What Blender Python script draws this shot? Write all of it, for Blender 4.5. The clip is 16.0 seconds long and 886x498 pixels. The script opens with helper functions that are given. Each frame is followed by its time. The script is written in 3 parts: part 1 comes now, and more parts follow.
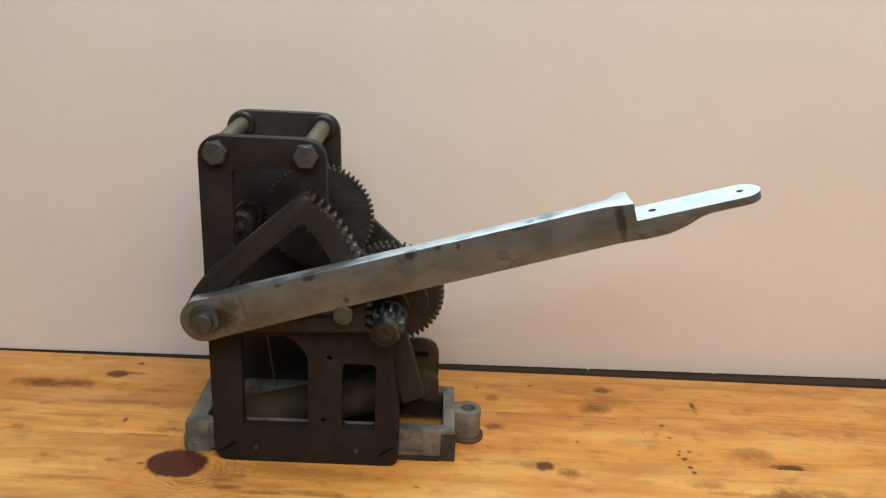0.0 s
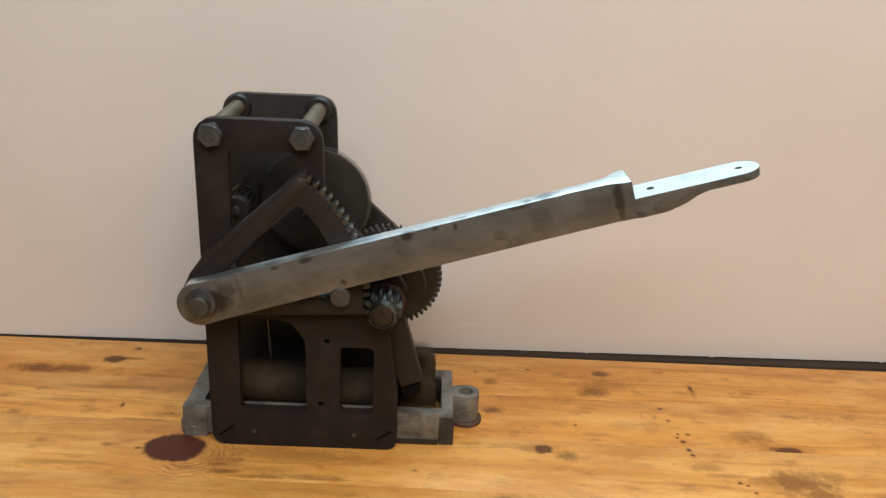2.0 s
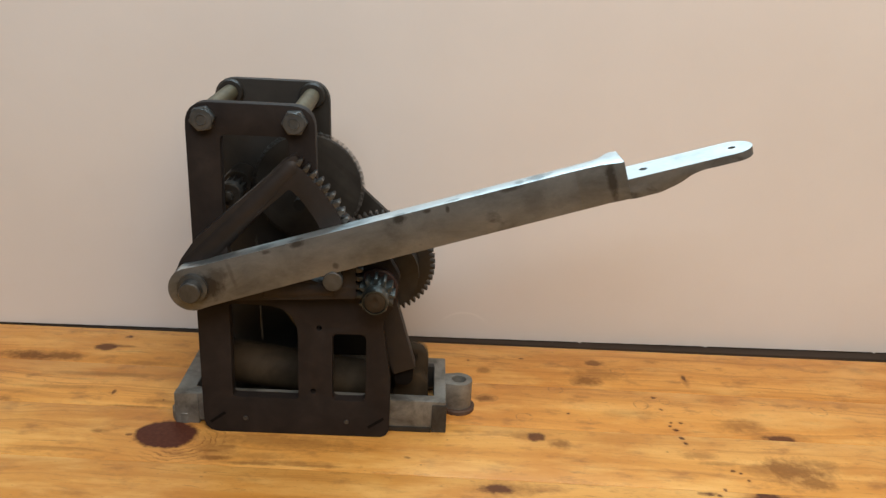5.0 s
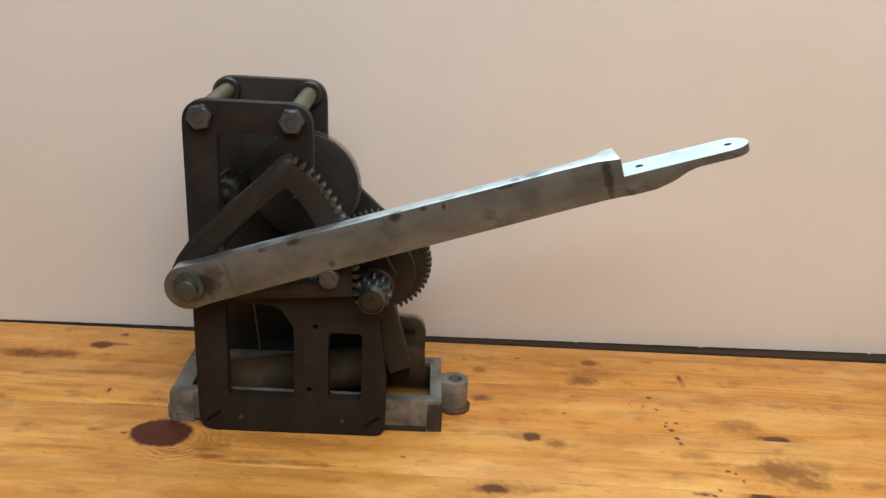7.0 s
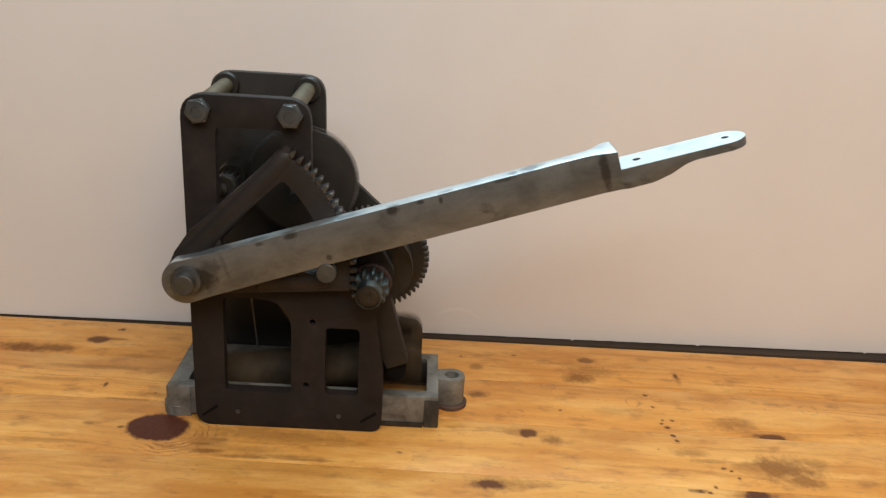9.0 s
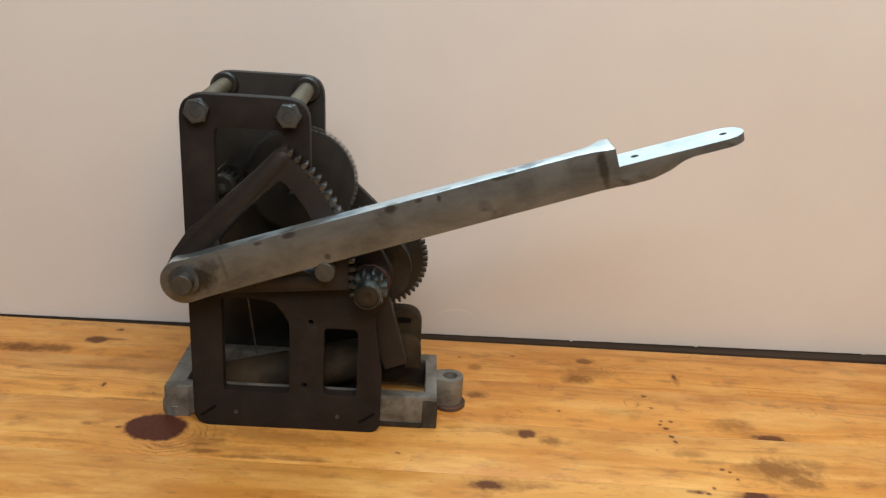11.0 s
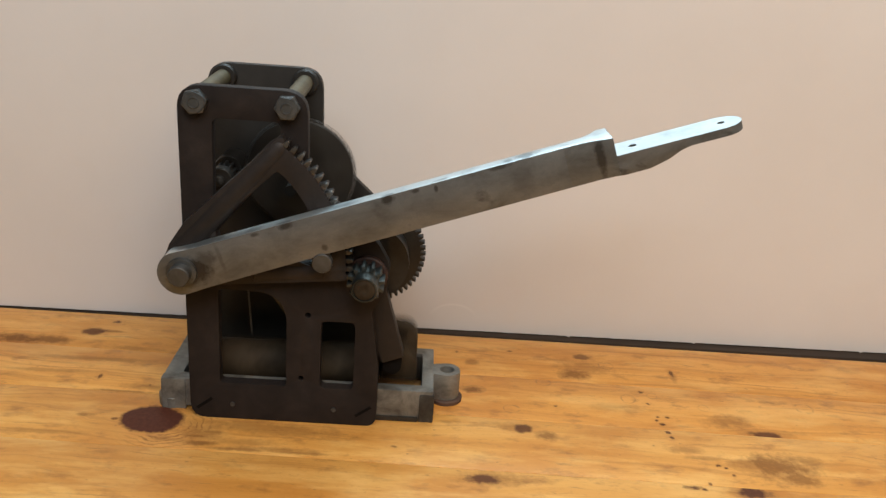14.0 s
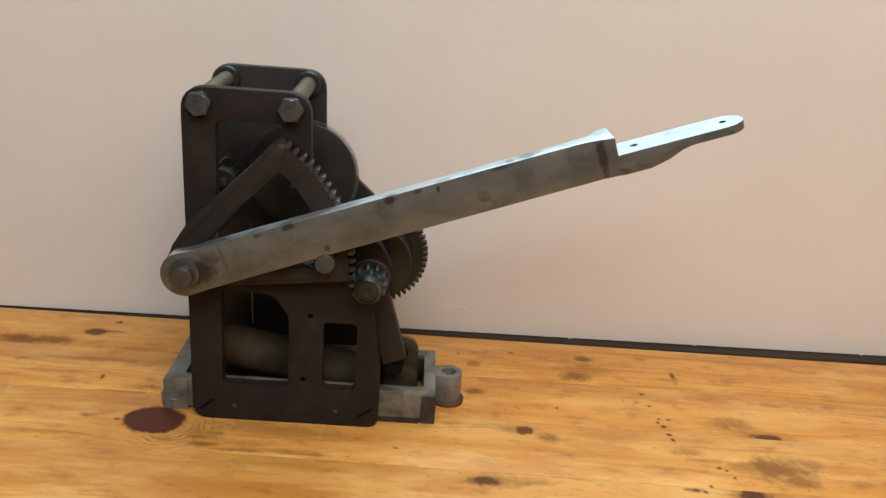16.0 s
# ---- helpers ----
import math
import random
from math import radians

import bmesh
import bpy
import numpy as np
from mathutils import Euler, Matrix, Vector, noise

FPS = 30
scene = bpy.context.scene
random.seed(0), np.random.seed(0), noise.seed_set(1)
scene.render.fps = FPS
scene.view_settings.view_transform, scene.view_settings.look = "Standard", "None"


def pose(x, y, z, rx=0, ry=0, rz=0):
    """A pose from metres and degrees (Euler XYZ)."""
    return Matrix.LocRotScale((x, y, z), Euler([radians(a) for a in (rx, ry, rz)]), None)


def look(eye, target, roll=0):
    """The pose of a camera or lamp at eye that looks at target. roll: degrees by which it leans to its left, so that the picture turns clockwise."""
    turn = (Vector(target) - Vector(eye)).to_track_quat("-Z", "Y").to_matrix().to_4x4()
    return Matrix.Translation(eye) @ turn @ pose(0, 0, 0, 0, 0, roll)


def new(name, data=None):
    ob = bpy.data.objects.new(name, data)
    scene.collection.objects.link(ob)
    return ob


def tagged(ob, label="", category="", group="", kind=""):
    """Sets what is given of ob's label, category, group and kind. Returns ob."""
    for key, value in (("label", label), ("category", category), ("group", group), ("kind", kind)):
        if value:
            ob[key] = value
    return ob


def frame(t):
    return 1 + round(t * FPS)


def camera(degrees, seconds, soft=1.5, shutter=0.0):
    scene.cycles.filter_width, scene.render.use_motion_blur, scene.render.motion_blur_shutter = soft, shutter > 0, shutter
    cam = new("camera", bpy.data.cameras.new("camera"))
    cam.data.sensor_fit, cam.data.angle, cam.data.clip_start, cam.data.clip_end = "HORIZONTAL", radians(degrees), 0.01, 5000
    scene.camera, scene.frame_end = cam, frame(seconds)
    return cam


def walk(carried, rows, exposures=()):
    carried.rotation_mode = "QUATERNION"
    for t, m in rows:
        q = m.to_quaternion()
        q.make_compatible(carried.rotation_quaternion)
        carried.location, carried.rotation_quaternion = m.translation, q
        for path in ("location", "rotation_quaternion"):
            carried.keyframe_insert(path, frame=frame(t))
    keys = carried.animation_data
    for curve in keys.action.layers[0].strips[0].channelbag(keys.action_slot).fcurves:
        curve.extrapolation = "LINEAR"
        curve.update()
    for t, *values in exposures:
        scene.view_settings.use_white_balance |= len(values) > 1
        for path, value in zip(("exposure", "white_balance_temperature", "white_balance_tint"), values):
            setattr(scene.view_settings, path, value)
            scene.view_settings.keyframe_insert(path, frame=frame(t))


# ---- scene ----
cam = camera(53.8, 16.0, soft=1.4, shutter=0.9)
PATH = [
    (0, (0.175, -0.636, 0.42), (0.196, 1.25, -0.245), 2.7),
    (0.5, (0.174, -0.636, 0.42), (0.199, 1.248, -0.25), 2.6),
    (1, (0.176, -0.636, 0.417), (0.201, 1.247, -0.257), 2.5),
    (1.5, (0.175, -0.635, 0.416), (0.204, 1.245, -0.266), 2.5),
    (2, (0.175, -0.634, 0.415), (0.203, 1.243, -0.276), 2.6),
    (2.5, (0.174, -0.634, 0.412), (0.205, 1.242, -0.28), 2.7),
    (3, (0.175, -0.634, 0.413), (0.207, 1.24, -0.283), 2.8),
    (3.5, (0.175, -0.635, 0.411), (0.211, 1.24, -0.284), 2.8),
    (4, (0.177, -0.634, 0.409), (0.212, 1.239, -0.289), 2.8),
    (6.5, (0.176, -0.635, 0.405), (0.227, 1.24, -0.291), 3.2),
    (7, (0.176, -0.634, 0.407), (0.226, 1.239, -0.293), 3.3),
    (7.5, (0.175, -0.635, 0.407), (0.226, 1.238, -0.291), 3.5),
    (8, (0.175, -0.636, 0.407), (0.227, 1.239, -0.289), 3.5),
    (8.5, (0.176, -0.635, 0.405), (0.229, 1.238, -0.293), 3.5),
    (9, (0.176, -0.636, 0.404), (0.232, 1.237, -0.295), 3.7),
    (11.5, (0.176, -0.636, 0.403), (0.237, 1.238, -0.292), 3.9),
    (12, (0.175, -0.636, 0.403), (0.238, 1.238, -0.294), 4.0),
    (12.5, (0.176, -0.637, 0.404), (0.235, 1.237, -0.293), 4.1),
    (13, (0.176, -0.637, 0.403), (0.237, 1.236, -0.294), 4.3),
    (13.5, (0.176, -0.636, 0.402), (0.239, 1.236, -0.3), 4.3),
    (14, (0.177, -0.636, 0.4), (0.239, 1.236, -0.301), 4.3),
    (14.5, (0.176, -0.636, 0.401), (0.241, 1.235, -0.302), 4.4),
    (15, (0.174, -0.636, 0.403), (0.239, 1.235, -0.301), 4.5),
    (15.5, (0.177, -0.638, 0.402), (0.234, 1.235, -0.297), 4.5),
    (16, (0.175, -0.637, 0.402), (0.237, 1.235, -0.299), 4.5),
]
walk(cam, [(t, look(eye, target, roll)) for t, eye, target, roll in PATH])

# ---- world and light ----
world = bpy.data.worlds.new("world")
scene.world = world
world.use_nodes = True
world.node_tree.nodes["Background"].inputs[0].default_value = (0.75, 0.85, 1.0, 1)
world.node_tree.nodes["Background"].inputs[1].default_value = 0.02


def area_lamp(name, eye, target, size_x, size_y, watts, colour):
    data = bpy.data.lights.new(name, "AREA")
    data.shape, data.size, data.size_y, data.energy, data.color = "RECTANGLE", size_x, size_y, watts, colour
    ob = new(name, data)
    ob.matrix_world = look(eye, target)
    return ob


area_lamp("window_daylight", (0.30, 0.92, 1.62), (0.25, 0.0, 0.2), 1.1, 0.8, 30.0, (0.66, 0.88, 1.0))
area_lamp("front_window_daylight", (0.20, -1.30, 1.60), (0.20, 0.15, 0.25), 1.2, 0.9, 29.5, (0.92, 0.955, 0.98))
# unseen warm fill, added to warm the lower right of the board
area_lamp("warm_fill_light", (0.95, -1.10, 1.25), (0.35, 0.15, 0.1), 0.8, 0.8, 11.0, (1.0, 0.68, 0.38))

# ---- materials ----


class Nodes:
    """A thin wrapper that adds and links shader nodes."""

    def __init__(self, name):
        self.mat = bpy.data.materials.new(name)
        self.mat.use_nodes = True
        self.tree = self.mat.node_tree
        self.bsdf = self.tree.nodes["Principled BSDF"]
        self.coord = self.tree.nodes.new("ShaderNodeTexCoord")

    def put(self, socket, value):
        if isinstance(value, bpy.types.NodeSocket):
            self.tree.links.new(value, socket)
        else:
            socket.default_value = value

    def noise(self, vector, scale, detail=4.0, rough=0.55, distortion=0.0):
        n = self.tree.nodes.new("ShaderNodeTexNoise")
        self.put(n.inputs["Vector"], vector)
        n.inputs["Scale"].default_value, n.inputs["Detail"].default_value = scale, detail
        n.inputs["Roughness"].default_value, n.inputs["Distortion"].default_value = rough, distortion
        return n.outputs["Fac"]

    def mapped(self, vector, loc=(0, 0, 0), rot=(0, 0, 0), scale=(1, 1, 1)):
        n = self.tree.nodes.new("ShaderNodeMapping")
        self.put(n.inputs["Vector"], vector)
        n.inputs["Location"].default_value, n.inputs["Rotation"].default_value = loc, rot
        n.inputs["Scale"].default_value = scale
        return n.outputs["Vector"]

    def ramp(self, fac, stops):
        n = self.tree.nodes.new("ShaderNodeValToRGB")
        self.put(n.inputs["Fac"], fac)
        e = n.color_ramp.elements
        while len(e) < len(stops):
            e.new(0.5)
        for i, (pos, col) in enumerate(stops):
            e[i].position = pos
            e[i].color = (*col, 1) if isinstance(col, tuple) else (col, col, col, 1)
        return n.outputs["Color"]

    def mix(self, fac, a, b, blend="MIX"):
        n = self.tree.nodes.new("ShaderNodeMix")
        n.data_type, n.blend_type = "RGBA", blend
        self.put(n.inputs["Factor"], fac)
        for socket, v in ((n.inputs[6], a), (n.inputs[7], b)):
            self.put(socket, (*v, 1) if isinstance(v, tuple) else v)
        return n.outputs[2]

    def math(self, op, a, b=0.0, c=0.0, clamp=False):
        n = self.tree.nodes.new("ShaderNodeMath")
        n.operation, n.use_clamp = op, clamp
        for socket, v in zip(n.inputs, (a, b, c)):
            self.put(socket, v)
        return n.outputs[0]

    def bump(self, height, strength, distance):
        n = self.tree.nodes.new("ShaderNodeBump")
        self.put(n.inputs["Height"], height)
        n.inputs["Strength"].default_value, n.inputs["Distance"].default_value = strength, distance
        self.put(self.bsdf.inputs["Normal"], n.outputs["Normal"])

    def done(self, colour, rough, metal=0.0):
        self.put(self.bsdf.inputs["Base Color"], (*colour, 1) if isinstance(colour, tuple) else colour)
        self.put(self.bsdf.inputs["Roughness"], rough)
        self.put(self.bsdf.inputs["Metallic"], metal)
        return self.mat


def metal(name, dark, mid, light, rough=(0.35, 0.6), metallic=0.8, grain=900, bump=0.15, gloss=0.5, specks=0.0):
    """Worn metal: broad stains, fine grain, slight relief."""
    n = Nodes(name)
    v = n.coord.outputs["Object"]
    stain = n.noise(v, 38, 6, 0.65, 0.4)
    fine = n.noise(v, grain, 3, 0.6)
    col = n.ramp(stain, [(0.30, dark), (0.50, mid), (0.72, light)])
    col = n.mix(n.math("MULTIPLY", fine, 0.35), col, dark)
    if specks:
        spot = n.noise(n.mapped(v, scale=(0.6, 1, 1)), 75, 4, 0.6)
        col = n.mix(n.math("MULTIPLY", n.math("SUBTRACT", spot, 0.60, clamp=True), specks, clamp=True), col, (0.035, 0.032, 0.028))
    n.bsdf.inputs["Specular IOR Level"].default_value = gloss
    ro = n.math("MULTIPLY_ADD", n.noise(v, 60, 4), rough[1] - rough[0], rough[0])
    n.bump(n.math("ADD", fine, n.math("MULTIPLY", stain, 1.5)), bump, 0.0006)
    return n.done(col, ro, metallic)


IRON = metal("dark_brown_painted_iron", (0.0107, 0.0087, 0.0083), (0.0172, 0.0135, 0.0124), (0.0276, 0.0216, 0.0190), (0.5, 0.68), 0.0, gloss=0.16)
BLACK = metal("blackened_iron", (0.0118, 0.0110, 0.0098), (0.0182, 0.0168, 0.0150), (0.0275, 0.0252, 0.0222), (0.4, 0.6), 0.0, gloss=0.3)
WEIGHT = metal("oily_brown_iron", (0.018, 0.0128, 0.0078), (0.036, 0.0258, 0.0158), (0.060, 0.0435, 0.0270), (0.55, 0.72), 0.0, gloss=0.08)
TOOTH = metal("worn_tooth_steel", (0.04, 0.038, 0.034), (0.10, 0.096, 0.088), (0.20, 0.193, 0.178), (0.3, 0.5), 0.8)
CAST = metal("grey_cast_metal", (0.07, 0.066, 0.058), (0.20, 0.195, 0.175), (0.30, 0.295, 0.275), (0.45, 0.65), 0.45, 700, 0.3, specks=4.0)
BOLT = metal("zinc_bolt", (0.050, 0.051, 0.050), (0.088, 0.091, 0.090), (0.140, 0.144, 0.142), (0.35, 0.5), 0.7)
BRASS = metal("tarnished_brass", (0.052, 0.044, 0.023), (0.090, 0.076, 0.041), (0.130, 0.111, 0.064), (0.4, 0.6), 0.4)
HOLE = metal("dark_hole", (0.006, 0.005, 0.005), (0.009, 0.008, 0.007), (0.012, 0.011, 0.010), (0.7, 0.9), 0.0, gloss=0.0)
WHEELM = metal("dark_wheel_iron", (0.0170, 0.0153, 0.0136), (0.0306, 0.0272, 0.0229), (0.0510, 0.0459, 0.0382), (0.4, 0.55), 0.4)
PINION = metal("dark_pinion_steel", (0.018, 0.021, 0.020), (0.048, 0.055, 0.052), (0.125, 0.134, 0.128), (0.32, 0.5), 0.75)
BOSS = metal("reddish_brown_iron", (0.018, 0.010, 0.009), (0.036, 0.020, 0.017), (0.055, 0.032, 0.027), (0.5, 0.65), 0.0, gloss=0.25)
SECTOR = metal("dark_sector_iron", (0.0105, 0.0084, 0.0075), (0.0170, 0.0132, 0.0117), (0.0268, 0.0206, 0.0180), (0.46, 0.64), 0.0, gloss=0.3)
RUST = metal("brown_rusted_edge", (0.05, 0.028, 0.020), (0.09, 0.052, 0.036), (0.14, 0.085, 0.058), (0.6, 0.8), 0.3)
STAINED = metal("stained_cast_metal", (0.022, 0.020, 0.018), (0.055, 0.052, 0.046), (0.16, 0.155, 0.14), (0.45, 0.65), 0.4, 700, 0.3)


# ---- mesh helpers ----
SHARP = radians(35)


def finish(bm, bevel=0.0, segments=2):
    bmesh.ops.remove_doubles(bm, verts=bm.verts, dist=1e-6)
    bmesh.ops.recalc_face_normals(bm, faces=bm.faces)
    bmesh.ops.dissolve_limit(bm, angle_limit=radians(0.5), verts=bm.verts, edges=bm.edges)
    if bevel:
        edges = [e for e in bm.edges if len(e.link_faces) == 2 and e.calc_face_angle(0) > SHARP]
        bmesh.ops.bevel(bm, geom=edges, offset=bevel, segments=segments, profile=0.6, affect="EDGES", clamp_overlap=True)
    for f in bm.faces:
        f.smooth = True
    for e in bm.edges:
        e.smooth = not (len(e.link_faces) == 2 and e.calc_face_angle(0) > SHARP)
    return bm


def part(name, bm, material, parent=None, label="", origin=None):
    mesh = bpy.data.meshes.new(name)
    bm.to_mesh(mesh)
    bm.free()
    mesh.materials.append(material)
    ob = new(name, mesh)
    if parent:
        ob.parent = parent
    if origin:
        ob.location = origin
    return tagged(ob, label)


def loop(bm, pts, y):
    vs = [bm.verts.new((x, y, z)) for x, z in pts]
    return [bm.edges.new((vs[i], vs[(i + 1) % len(vs)])) for i in range(len(vs))]


def slab(outline, y0, y1, holes=(), bevel=0.0006, bm=None):
    """An outline in the xz plane with holes, extruded from y0 to y1."""
    out = bm or bmesh.new()
    b = bmesh.new()
    edges = loop(b, outline, y0)
    for h in holes:
        edges += loop(b, h, y0)
    bmesh.ops.triangle_fill(b, use_beauty=True, use_dissolve=False, edges=edges)
    r = bmesh.ops.extrude_face_region(b, geom=b.faces[:])
    bmesh.ops.translate(b, vec=(0, y1 - y0, 0), verts=[g for g in r["geom"] if isinstance(g, bmesh.types.BMVert)])
    finish(b, bevel)
    if bm is None:
        out.free()
        return b
    return merge(out, b)


def merge(a, b, m=None):
    """Adds bmesh b (moved by m) to bmesh a and frees b."""
    if m is not None:
        bmesh.ops.transform(b, matrix=m, verts=b.verts)
    mesh = bpy.data.meshes.new("tmp")
    b.to_mesh(mesh)
    b.free()
    a.from_mesh(mesh)
    bpy.data.meshes.remove(mesh)
    return a


def arc(cx, cz, r, a0, a1, n=8):
    return [(cx + r * math.cos(radians(a0 + (a1 - a0) * i / n)), cz + r * math.sin(radians(a0 + (a1 - a0) * i / n))) for i in range(n + 1)]


def ring(cx, cz, r, n=32):
    return arc(cx, cz, r, 0, 360 * (1 - 1 / n), n - 1)


def rounded(pts, radii, n=6):
    """A polygon with its corners rounded."""
    out = []
    k = len(pts)
    for i in range(k):
        p, a, b = Vector(pts[i]), Vector(pts[i - 1]), Vector(pts[(i + 1) % k])
        r = radii[i] if isinstance(radii, (list, tuple)) else radii
        if r <= 0:
            out.append(tuple(p))
            continue
        da, db = (a - p).normalized(), (b - p).normalized()
        half = da.angle(db) / 2
        t = min(r / math.tan(half), 0.48 * (a - p).length, 0.48 * (b - p).length)
        p0, p1 = p + da * t, p + db * t
        for j in range(n + 1):
            s = j / n
            out.append(tuple((1 - s) ** 2 * p0 + 2 * s * (1 - s) * p + s * s * p1))
    return out


def turned(profile, n=40, axis="Y", bevel=0.0):
    """A solid of revolution about y: profile is a list of (y, radius)."""
    b = bmesh.new()
    rings = []
    for y, r in profile:
        rings.append([b.verts.new((r * math.cos(2 * math.pi * i / n), y, r * math.sin(2 * math.pi * i / n))) for i in range(n)])
    for r0, r1 in zip(rings, rings[1:]):
        for i in range(n):
            b.faces.new((r0[i], r0[(i + 1) % n], r1[(i + 1) % n], r1[i]))
    b.faces.new(rings[0])
    b.faces.new(rings[-1])
    finish(b, bevel)
    if axis == "X":
        bmesh.ops.transform(b, matrix=Matrix.Rotation(radians(-90), 4, "Z"), verts=b.verts)
    if axis == "Z":
        bmesh.ops.transform(b, matrix=Matrix.Rotation(radians(90), 4, "X"), verts=b.verts)
    return b


def tooth_ring(r_out, r_root, count, a0=0.0, a1=360.0):
    """Outline points of gear teeth along an arc."""
    pts = []
    step = (a1 - a0) / count
    for i in range(count):
        a = a0 + i * step
        for f, r in ((0.0, r_root), (0.20, r_root), (0.36, r_out), (0.64, r_out), (0.80, r_root)):
            pts.append((r * math.cos(radians(a + f * step)), r * math.sin(radians(a + f * step))))
    return pts


def box(x0, x1, y0, y1, z0, z1, bevel=0.0008):
    b = bmesh.new()
    bmesh.ops.create_cube(b, size=1.0)
    bmesh.ops.transform(b, matrix=Matrix.Translation(((x0 + x1) / 2, (y0 + y1) / 2, (z0 + z1) / 2)) @ Matrix.Diagonal((x1 - x0, y1 - y0, z1 - z0, 1)), verts=b.verts)
    return finish(b, bevel)


def hexagon(r, y0, y1, turn=0.0):
    """A hexagon head with a chamfered round face towards -y and a small dimple ring."""
    b = slab([(r * math.cos(radians(60 * i + turn)), r * math.sin(radians(60 * i + turn))) for i in range(6)], y0 + 0.0012, y1, bevel=0.0005)
    merge(b, turned([(y0 + 0.0013, r * 0.84), (y0 + 0.0002, r * 0.80), (y0, r * 0.46), (y0 - 0.0006, r * 0.42), (y0 - 0.0006, r * 0.36), (y0, r * 0.33), (y0, r * 0.02)], 36))
    return b

# ---- structure: table, back board, room ----


SLANT = -0.0235


def wood(name, seed, marks=(), tone=1.0):
    """Varnished pine along the boards. Marks: (kind, x, y, half length, half width, strength) in metres; k knot, s soft
    stain (before the plate also its contact shadow), r ring dent.
    """
    n = Nodes(name)
    geo = n.tree.nodes.new("ShaderNodeNewGeometry")
    pos = geo.outputs["Position"]
    sep = n.tree.nodes.new("ShaderNodeSeparateXYZ")
    n.put(sep.inputs[0], pos)
    warp = n.noise(n.mapped(pos, (seed, seed * 2.3, 0), scale=(5, 16, 1)), 1.0, 3, 0.5)
    y = n.math("ADD", sep.outputs["Y"], n.math("MULTIPLY", n.math("SUBTRACT", warp, 0.5), 0.045))
    y = n.math("SUBTRACT", y, n.math("MULTIPLY", sep.outputs["X"], SLANT))
    wob = n.math("SUBTRACT", n.noise(pos, 170, 4, 0.65), 0.5)
    slow = n.math("SUBTRACT", n.noise(n.mapped(pos, (seed, 0, 0)), 55, 4, 0.6), 0.5)
    knot, stain, dent, halo_all = 0.0, 0.0, 0.0, 0.0
    for kind, kx, ky, rx, ry, strength in marks:
        if kind == "r":
            rx, ry = rx * 0.72, ry * 0.72
        dx = n.math("DIVIDE", n.math("SUBTRACT", sep.outputs["X"], kx), rx)
        dy = n.math("DIVIDE", n.math("SUBTRACT", sep.outputs["Y"], ky), ry)
        d = n.math("SQRT", n.math("ADD", n.math("MULTIPLY", dx, dx), n.math("MULTIPLY", dy, dy)))
        if kind == "k":
            small, large = ry < 0.0052, ry > 0.015
            e = n.math("ADD", d, n.math("ADD", n.math("MULTIPLY", wob, 2.2 if small else 0.30 if large else 1.1), n.math("MULTIPLY", slow, 1.9 if small else 0.40 if large else 1.3)))
            core = n.math("MULTIPLY", n.math("MULTIPLY", n.math("SUBTRACT", 1.0 if small else 1.08, e), 1.5 if small else 6.0 if large else 2.2, clamp=True), strength)
            halo = n.math("MULTIPLY", n.math("SUBTRACT", 2.7, n.math("ADD", d, slow)), 0.5, clamp=True)
            y = n.math("SUBTRACT", y, n.math("MULTIPLY", halo, n.math("MULTIPLY", n.math("SIGN", dy), ry * 0.75)))
            knot = n.math("MAXIMUM", knot, core)
            if large:
                ex = n.math("DIVIDE", n.math("SUBTRACT", sep.outputs["X"], kx + 0.013), rx * 1.25)
                ey = n.math("DIVIDE", n.math("SUBTRACT", sep.outputs["Y"], ky - 0.007), ry * 1.15)
                f = n.math("SQRT", n.math("ADD", n.math("MULTIPLY", ex, ex), n.math("MULTIPLY", ey, ey)))
                wave = n.math("SINE", n.math("ADD", n.math("MULTIPLY", f, 34.0), n.math("MULTIPLY", slow, 16.0)))
                fade = n.math("MULTIPLY", n.math("MULTIPLY", n.math("SUBTRACT", 1.75, f), 1.3, clamp=True), n.math("MULTIPLY", n.math("SUBTRACT", d, 1.06), 6.0, clamp=True))
                side = n.math("MULTIPLY", n.math("SUBTRACT", n.math("SUBTRACT", ex, ey), -0.2), 1.2, clamp=True)
                line = n.math("MULTIPLY", n.math("MULTIPLY", n.math("ADD", wave, n.math("MULTIPLY_ADD", wob, 2.5, -0.25)), 1.2, clamp=True), n.math("MULTIPLY", fade, side))
                stain = n.math("MAXIMUM", stain, n.math("MULTIPLY", line, 0.75))
            halo_all = n.math("MAXIMUM", halo_all, n.math("MULTIPLY", halo, min(1.0, 0.25 + ry / 0.012)))
        elif kind == "s":
            e = n.math("ADD", d, n.math("MULTIPLY", n.math("ADD", slow, n.math("MULTIPLY", wob, 0.6)), 1.7))
            stain = n.math("MAXIMUM", stain, n.math("MULTIPLY", n.math("MULTIPLY", n.math("SUBTRACT", 1.15, e), 1.3, clamp=True), strength))
        else:
            e = n.math("ABSOLUTE", n.math("SUBTRACT", n.math("ADD", d, n.math("ADD", n.math("MULTIPLY", wob, 0.5), n.math("MULTIPLY", slow, 0.8))), 1.0))
            line = n.math("MULTIPLY", n.math("SUBTRACT", 0.16, e), 7.0, clamp=True)
            line = n.math("MULTIPLY", line, n.math("MULTIPLY", n.math("ADD", wob, 0.12), 3.5, clamp=True))
            dent = n.math("MAXIMUM", dent, n.math("MULTIPLY", line, strength))
    comb = n.tree.nodes.new("ShaderNodeCombineXYZ")
    n.put(comb.inputs["X"], sep.outputs["X"])
    n.put(comb.inputs["Y"], y)
    comb.inputs["Z"].default_value = seed
    g = comb.outputs[0]
